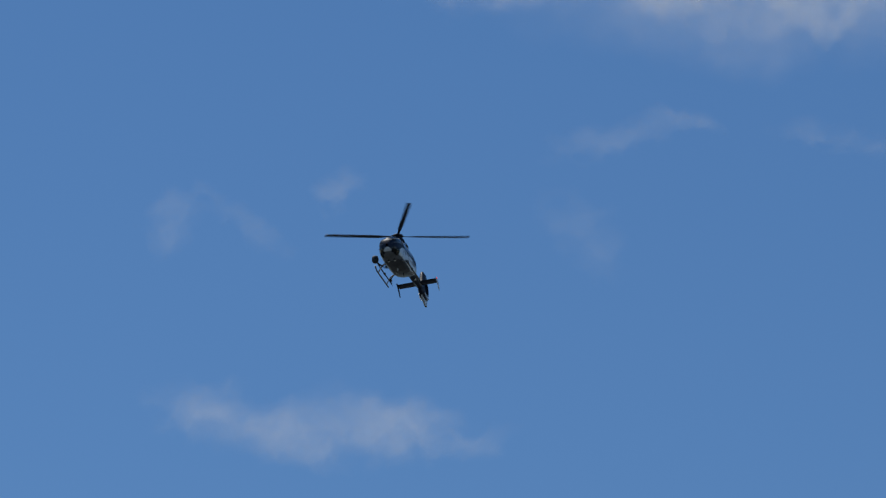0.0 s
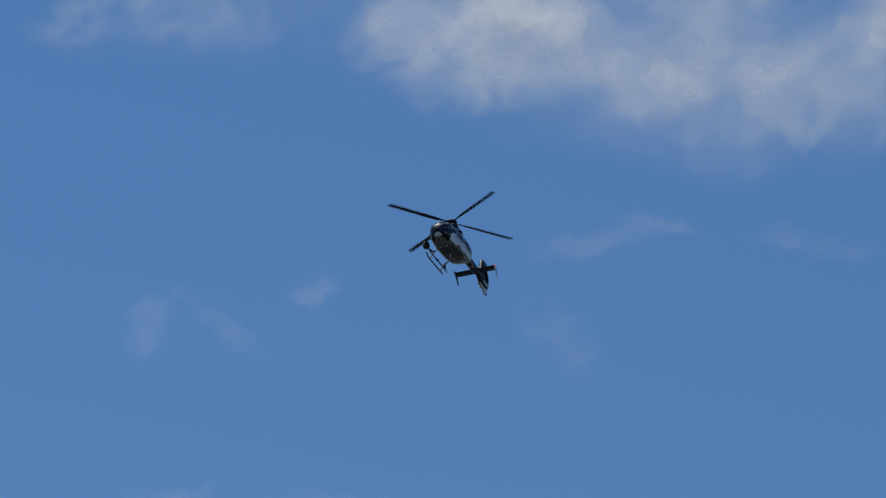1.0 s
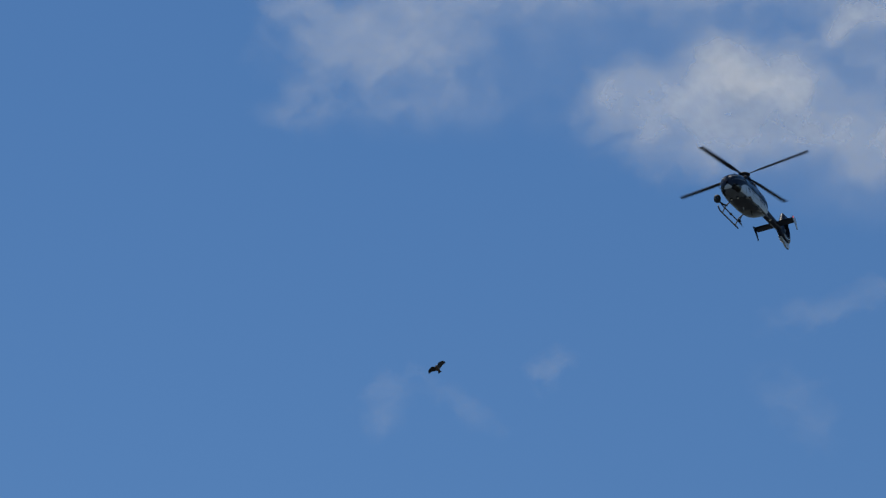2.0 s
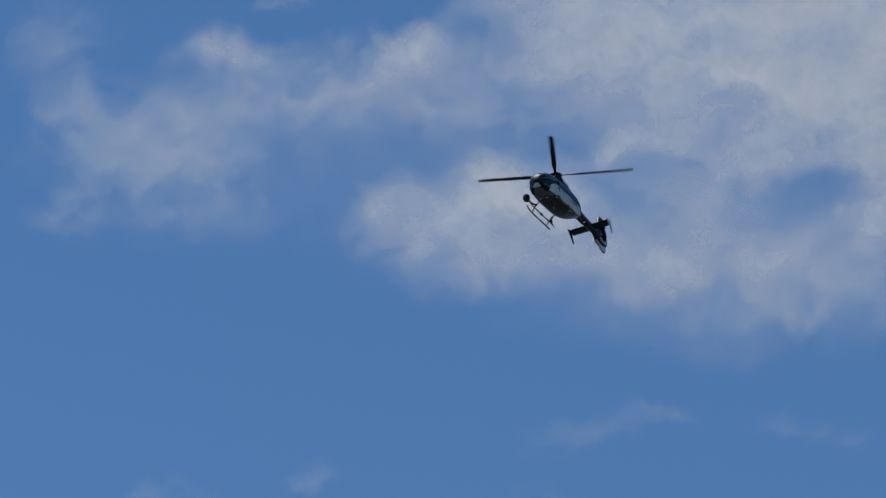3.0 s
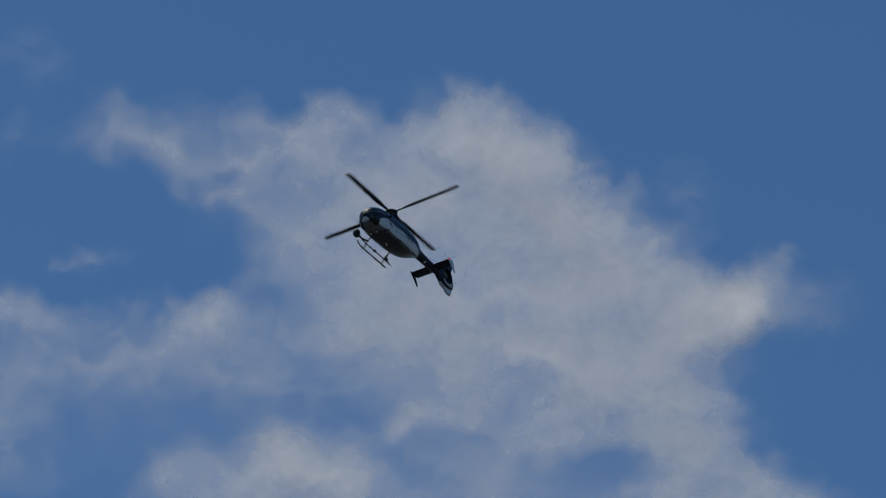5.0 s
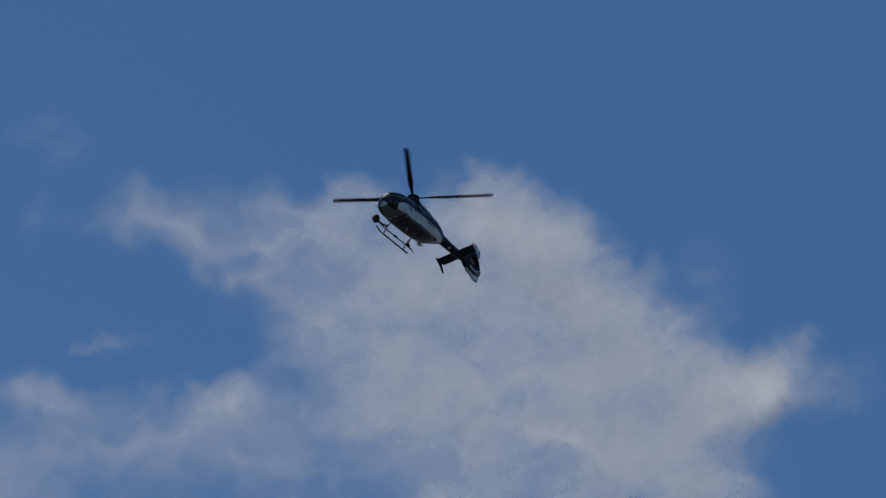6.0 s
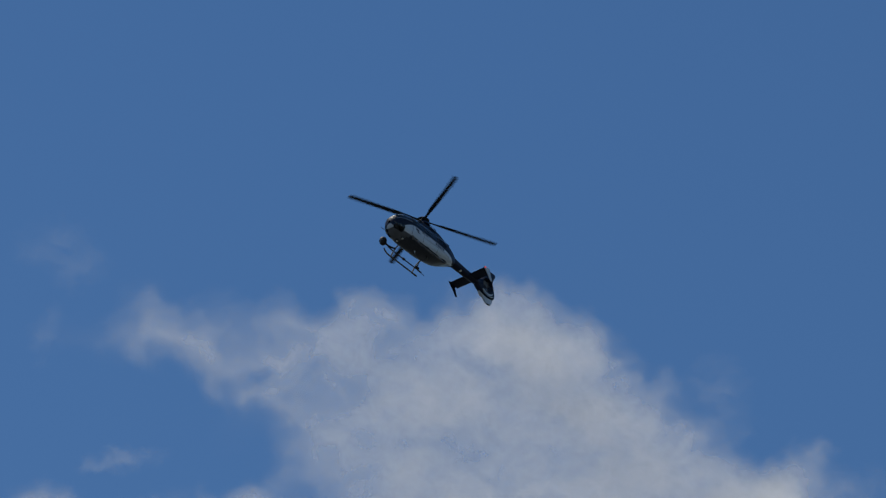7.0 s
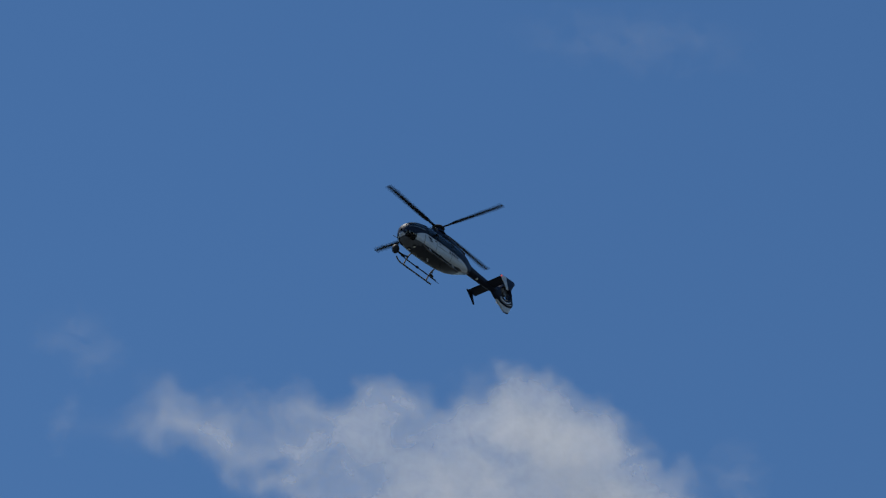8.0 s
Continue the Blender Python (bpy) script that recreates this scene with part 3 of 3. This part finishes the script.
def make_tail(heli):
    pts = [(-2.1, 0, 1.86), (-2.7, 0, 1.84), (-3.4, 0, 1.80), (-4.4, 0, 1.76), (-5.3, 0, 1.76), (-5.95, 0, 1.80)]
    boom = part("tail_boom", tube(bowed(pts, 4), list(np.interp(np.linspace(0, 1, 21), [0, 0.2, 0.5, 1], [0.38, 0.33, 0.27, 0.20])), 20), NAVY, heli, "navy blue tapered tail boom")
    part("boom_lamp", turned([(0.08, 0.04), (0.09, -0.03), (0.07, -0.08), (0.03, -0.11)], 14, "z", (-3.75, 0.10, 1.585)), AMBER, boom, "pale lamp under the boom")
    # stabiliser with an end plate on each tip
    rings = []
    for y in np.linspace(-1.40, 1.40, 9):
        rings.append([(-4.46 - 0.80 * c, y, 1.70 + 0.035 * math.sin(math.pi * c ** 0.6) * s) for c, s in
                      ((0, 1), (0.1, 1), (0.3, 1), (0.6, 1), (1, 1), (0.6, -1), (0.3, -1), (0.1, -1))])
    stab = part("stabiliser", loft(rings), NAVY, heli, "navy blue horizontal stabiliser")
    for y in (-1, 1):
        outline = [(-4.42, 1.80), (-4.62, 1.88), (-5.02, 1.84), (-5.10, 1.55), (-5.30, 1.08), (-5.16, 1.02), (-4.92, 1.32), (-4.62, 1.60)]
        b = loft([[(x, y * (1.41 + d * w), z) for x, z in outline] for d, w in ((0, 1), (0.02, 1), (0.04, 1))])
        bmesh.ops.recalc_face_normals(b, faces=b.faces)
        bmesh.ops.bevel(b, geom=[e for e in b.edges if e.calc_face_angle(0) > 1], offset=0.008, segments=1, affect="EDGES")
        part("end_plate", b, NAVY if y < 0 else WHITE, stab, "dark swept end plate" if y < 0 else "pale swept end plate")
    part("position_lamp", turned([(0.02, -0.05), (0.04, -0.02), (0.04, 0.03), (0.015, 0.06)], 12, "x", (-4.55, 1.47, 1.74)), RED, stab, "glowing red position lamp")
    # fin with the shrouded tail fan
    cx, cz, hole = -6.33, 1.90, 0.50
    outline = bowed([(-5.45, 0, 2.04), (-5.75, 0, 2.20), (-5.98, 0, 2.62), (-6.26, 0, 3.20), (-6.36, 0, 3.26), (-7.14, 0, 3.27), (-7.22, 0, 3.20), (-6.98, 0, 2.72), (-6.92, 0, 2.36),
                     (-7.06, 0, 1.95), (-7.20, 0, 1.52), (-7.10, 0, 1.28), (-6.86, 0, 1.16), (-6.40, 0, 1.10), (-5.75, 0, 1.22), (-5.30, 0, 1.50), (-5.26, 0, 1.80)], 4)
    polar = sorted((math.atan2(p.z - cz, p.x - cx), math.hypot(p.z - cz, p.x - cx)) for p in outline)
    angles = [-math.pi + 2 * math.pi * k / 72 for k in range(72)]
    pa, pr = [a for a, _ in polar], [r for _, r in polar]
    far = [np.interp(a, pa, pr, period=2 * math.pi) for a in angles]
    bm, loops = bmesh.new(), []
    for level in ((1.0, 0.05), (0.92, 0.11), (0.6, 0.18), (0.12, 0.25), (0, 0.26)):
        loops.append([(cx + (hole + (f - hole) * level[0]) * math.cos(a), level[1], cz + (hole + (f - hole) * level[0]) * math.sin(a)) for a, f in zip(angles, far)])
    loops += [[(x, -y, z) for x, y, z in r] for r in loops[::-1]]
    sheet(bm, loops + [loops[0]], True)
    bmesh.ops.remove_doubles(bm, verts=bm.verts, dist=1e-4)
    fin = part("tail_fin", bm, NAVY, heli, "navy blue fin with a shrouded fan")
    low = [(-5.35, 1.50), (-6.40, 1.30), (-7.06, 1.30), (-6.96, 0.88), (-6.86, 0.76), (-6.50, 0.69), (-6.32, 0.80)]
    part("lower_fin", loft([[(x, d, z) for x, z in low] for d in (-0.06, -0.04, 0.04, 0.06)]), WHITE, heli, "pale grey lower fin")
    part("tail_bumper", tube([(-6.50, 0, 0.70), (-6.70, 0, 0.69), (-6.90, 0, 0.77)], 0.04, 8), BLACK, heli, "dark bumper under the lower fin")
    for d in (-1, 1):
        for r0, r1, a0, a1 in ((0.62, 0.70, 220, 312), (0.79, 0.83, 226, 300)):
            rr = []
            for k in range(15):
                a = radians(a0 + (a1 - a0) * k / 14)
                lim = 0.94 * np.interp(math.atan2(math.sin(a), math.cos(a)), pa, pr, period=2 * math.pi)
                rr.append([(cx + min(r, lim) * math.cos(a), y * d, cz + min(r, lim) * math.sin(a)) for r, y in ((r0, 0.252), (r1, 0.238), (r1, 0.190), (r0, 0.205))])
            part("fin_stripe", loft(rr), WHITE, fin, "curved white stripe")
    hub = part("tail_fan", turned([(0.02, -0.15), (0.12, -0.12), (0.15, 0), (0.12, 0.12), (0.02, 0.15)], 18, "y", (cx, 0, cz)), STEEL, heli, "grey shrouded tail fan")
    for k in range(10):
        a = 2 * math.pi * k / 10 + 0.1 * (k % 2)
        ca, sa = math.cos(a), math.sin(a)
        b = loft([[(cx + r * ca - w * sa * t, 0.05 * t, cz + r * sa + w * ca * t) for t, w in ((-1, 0.085), (-0.3, 0.085), (1, 0.085), (0.4, 0.11))] for r in (0.12, 0.3, 0.485)])
        part("fan_blade", b, STEEL, hub)
    for k in range(11):
        a = 2 * math.pi * (k + 0.4) / 11
        ca, sa = math.cos(a), math.sin(a)
        b = loft([[(cx + r * ca - w * sa, y, cz + r * sa + w * ca) for w, y in ((-0.055, -0.14), (0.055, -0.04), (0.07, -0.055), (-0.04, -0.155))] for r in (0.10, 0.3, 0.495)])
        part("stator_vane", b, NAVY, fin)
    part("tail_lamp", turned([(0.03, 0.03), (0.035, -0.02), (0.01, -0.06)], 10, "x", (-7.05, 0, 2.30)), AMBER, fin, "clear tail lamp")


def make_gear(heli):
    for y in (-1, 1):
        skid = part("skid", tube(bowed([(2.14, 1.16 * y, 0.30), (2.02, 1.16 * y, 0.16), (1.75, 1.16 * y, 0.06), (1.2, 1.16 * y, 0.05), (0, 1.16 * y, 0.05), (-1.06, 1.16 * y, 0.05)], 6), 0.048, 12), STEEL, heli, "dark metal landing skid")
        for x in (1.1, 0.1, -0.8):
            part("wear_shoe", tube([(x - 0.16, 1.16 * y, 0.02), (x + 0.16, 1.16 * y, 0.02)], 0.035, 8), BLACK, skid, "black wear shoe")
        part("boarding_step", tube(bowed([(1.95, 0.98 * y, 0.42), (1.0, 0.98 * y, 0.38), (0.0, 0.98 * y, 0.38), (-1.25, 0.96 * y, 0.36)], 5), 0.045, 10, 0.6), BLACK, heli, "black boarding step rail")
        part("step_bracket", turned([(0.05, -0.12), (0.085, -0.05), (0.085, 0.05), (0.05, 0.12)], 10, "x", (0.45, 0.98 * y, 0.39)), BLACK, heli, "black step bracket")
    for x in (1.45, -0.62):
        part("cross_tube", tube(bowed([(x, -1.16, 0.07), (x, -1.06, 0.26), (x, -0.80, 0.58), (x, -0.4, 0.74), (x, 0, 0.78), (x, 0.4, 0.74), (x, 0.80, 0.58), (x, 1.06, 0.26), (x, 1.16, 0.07)], 4), 0.045, 10), PALE, heli, "pale painted cross tube")
    # camera ball on its arm, searchlight at the rear of the step
    part("camera_arm", tube(bowed([(1.45, -0.80, 0.50), (1.85, -0.96, 0.50), (2.30, -1.06, 0.60)], 5), 0.06, 10), BLACK, heli, "black camera arm")
    ball = part("camera_ball", turned([(0.02, -0.26), (0.13, -0.24), (0.21, -0.15), (0.24, 0.0), (0.22, 0.13), (0.20, 0.20), (0.16, 0.24), (0.05, 0.26)], 22, "z", (2.36, -1.08, 0.66)), BLACK, heli, "round black camera ball")
    for dy, dz, r in ((-0.08, -0.03, 0.07), (0.07, -0.05, 0.05)):
        part("camera_window", turned([(r, -0.02), (r, 0.02), (r * 0.8, 0.03)], 14, "x", (2.56, -1.08 + dy, 0.66 + dz)), GLASS, ball, "dark lens window")
    part("searchlight", turned([(0.04, -0.16), (0.09, -0.12), (0.11, 0.08), (0.10, 0.12)], 16, "x", (-0.76, -0.90, 0.40)), BLACK, heli, "black searchlight")
    part("rod_aerial", tube([(-0.82, -0.98, 0.36), (-1.55, -0.98, 0.30)], [0.03, 0.014], 8), BLACK, heli, "thin dark rod behind the step")
    part("searchlight_arm", tube([(-0.62, -0.66, 0.62), (-0.76, -0.88, 0.44)], 0.035, 8), STEEL, heli, "metal searchlight arm")


def make_rotor(heli):
    rotor = part("main_rotor", turned([(0.14, -0.22), (0.24, -0.12), (0.38, -0.06), (0.42, 0.02), (0.34, 0.09), (0.10, 0.14)], 24), BLACK, heli, "black rotor head with four blades")
    rotor.location = (0, 0, 3.23)
    # radius, chord, lead of the nose, rise, twist
    sections = [(0.20, 0.18, 0.07, 0.0, 10), (0.55, 0.17, 0.07, 0.002, 10), (0.90, 0.19, 0.08, 0.005, 10), (1.25, 0.29, 0.11, 0.008, 10), (1.8, 0.33, 0.13, 0.012, 9),
                (3.2, 0.33, 0.13, 0.018, 7), (4.5, 0.33, 0.13, 0.028, 5), (4.85, 0.31, 0.11, 0.030, 4), (5.02, 0.26, 0.06, 0.032, 4), (5.1, 0.16, -0.02, 0.033, 4)]
    shape = [(0, 0), (0.05, 0.055), (0.25, 0.08), (0.6, 0.055), (1, 0.006), (0.6, -0.04), (0.25, -0.06), (0.05, -0.045)]
    rings = []
    for r, chord, lead, rise, twist in sections:
        c, s = math.cos(radians(twist)), math.sin(radians(twist))
        rings.append([(r, lead - chord * (q * c + h * s * -1), rise + chord * (h * c - (q - 0.3) * s)) for q, h in shape])
    first = finish(loft(rings), BLADE, "blade")
    for k in range(4):
        b = new("blade", first)
        b.parent = rotor
        b.rotation_euler = (0, 0, radians(90 * k))
    return rotor


def make_helicopter():
    heli = new("helicopter")
    tagged(heli, "navy blue and white twin-engine helicopter in flight, rotor turning", "helicopter")
    make_hull(heli)
    make_cowling(heli)
    make_tail(heli)
    make_gear(heli)
    return heli, make_rotor(heli)


helicopter, main_rotor = make_helicopter()


# ---- bird: x ahead, y to its left ----
def make_bird():
    bird = new("bird")
    tagged(bird, "small dark brown bird flapping in flight", "bird")
    rings = []
    for x, r, z in ((0.105, 0.008, 0.004), (0.095, 0.018, 0.004), (0.075, 0.024, 0.003), (0.052, 0.022, 0), (0.025, 0.032, -0.003), (-0.02, 0.036, -0.004), (-0.06, 0.026, -0.002), (-0.09, 0.012, 0)):
        rings.append([(x, r * math.cos(a), z + r * 0.9 * math.sin(a)) for a in (2 * math.pi * k / 14 for k in range(14))])
    part("body", loft(rings), PLUME_PALE, bird, "brown feathered body and head")
    part("bill", tube([(0.10, 0, 0.004), (0.128, 0, 0.0)], [0.007, 0.001], 8), BILL, bird, "short pointed bill")
    part("tail", loft([[(-0.07, -0.012, 0.003), (-0.07, 0.012, 0.003), (-0.07, 0.012, -0.004), (-0.07, -0.012, -0.004)],
                       [(-0.12, -0.024, 0.002), (-0.12, 0.024, 0.002), (-0.12, 0.024, -0.003), (-0.12, -0.024, -0.003)],
                       [(-0.165, -0.034, 0.001), (-0.165, 0.034, 0.001), (-0.165, 0.034, -0.001), (-0.165, -0.034, -0.001)]]), PLUME, bird, "dark fanned tail")
    wings = []
    wide = 1.6
    for y in (1, -1):
        rows = []
        for s, front, rear in ((0.0, 0.040, -0.055), (0.04, 0.055, -0.055), (0.085, 0.060, -0.050), (0.13, 0.035, -0.048), (0.17, 0.010, -0.060), (0.195, -0.015, -0.066), (0.205, -0.040, -0.066)):
            front, rear = 0.5 * (front + rear) + 0.5 * wide * (front - rear), 0.5 * (front + rear) - 0.5 * wide * (front - rear)
            rows.append([(x, 0.74 * y * s, z + 0.012 * math.sin(s / 0.2 * 3)) for x, z in ((front, 0), (front - 0.012, 0.006), (0.5 * (front + rear), 0.004), (rear, 0), (0.5 * (front + rear), -0.003))])
        w = part("wing", loft(rows), PLUME, bird, "dark pointed wing")
        w.location = (0.005, 0.022 * y, 0.01)
        wings.append(w)
    return bird, wings


bird, bird_wings = make_bird()


# ---- what moves ----
def motions():
    # seconds, place, roll, nose down, heading
    flight = [
        (0.0, -18.22, 261.75, 126.17, 3.67, 1.78, -101.97), (0.5, -15.05, 257.47, 128.35, 2.98, 1.89, -104.27),
        (1.0, -12.52, 253.12, 130.79, 2.50, 1.87, -106.55), (1.2, -11.46, 251.43, 131.73, 2.35, 1.83, -107.45),
        (2.3, -6.87, 242.72, 136.32, 1.94, 1.37, -112.28), (2.5, -6.18, 241.17, 137.19, 1.91, 1.24, -113.14),
        (3.0, -4.71, 237.25, 139.60, 1.86, 0.89, -115.23), (3.5, -3.50, 233.45, 141.99, 1.82, 0.49, -117.26),
        (4.0, -2.61, 229.94, 144.11, 1.73, 0.06, -119.23), (4.5, -2.18, 226.63, 146.13, 1.56, -0.39, -121.11),
        (4.7, -1.90, 225.19, 147.18, 1.46, -0.57, -121.84), (5.8, -1.77, 218.58, 151.57, 0.43, -1.53, -125.61),
        (6.0, -1.83, 217.54, 152.25, 0.14, -1.69, -126.24), (6.5, -1.83, 214.89, 154.18, -0.78, -2.06, -127.76),
        (7.0, -2.08, 212.59, 155.85, -2.00, -2.37, -129.16), (7.5, -2.24, 210.49, 157.49, -3.55, -2.61, -130.44),
        (8.0, -2.32, 208.62, 159.07, -5.48, -2.76, -131.60)]
    walk(helicopter, [(r[0], pose(*r[1:])) for r in flight])
    # the rotor: 410 turns a minute, anticlockwise from above, its disc leaning back a little
    sway = lambda t: float(np.interp(t, [0, 0.5, 1, 2.3, 2.5, 3, 3.5, 4, 4.5, 4.7, 5.8, 6, 6.5, 7, 7.5, 8],
                                     [5.4, 4.9, 2.2, -4.6, -3.9, -1.7, 0.4, 0.9, -1.2, 1.3, 2.6, 1.4, 2.8, 1.7, 2.2, 1.0]))
    walk(main_rotor, [(k / 30, pose(0, 0, 3.23, 0, -1.0, 20.2 + 2461.75 * k / 30 + sway(k / 30))) for k in range(241)])
    # the bird: level, straight, 19 m/s; its wings open at 2.3 s, then beat
    walk(bird, [(t, pose(-7.4, 57.7 - 19.2 * (t - 2.3), 33.6, 30, 0, -98)) for t in (0, 2, 4, 6, 8)])
    beat = lambda t: 8 if t < 2.31 else 8 + 56 * min(1, (t - 2.3) / 0.1) * (1 if t < 2.65 else math.cos(14 * (t - 2.65)))
    for wing, y in zip(bird_wings, (1, -1)):
        rows = []
        for k in range(121):
            t = k / 15
            a = 30 * math.cos(14 * (t - 2.3)) if t < 2.25 else beat(t)
            rows.append((t, pose(0.005, 0.022 * y, 0.01, -a * y, 0, 0)))
        walk(wing, rows)


motions()
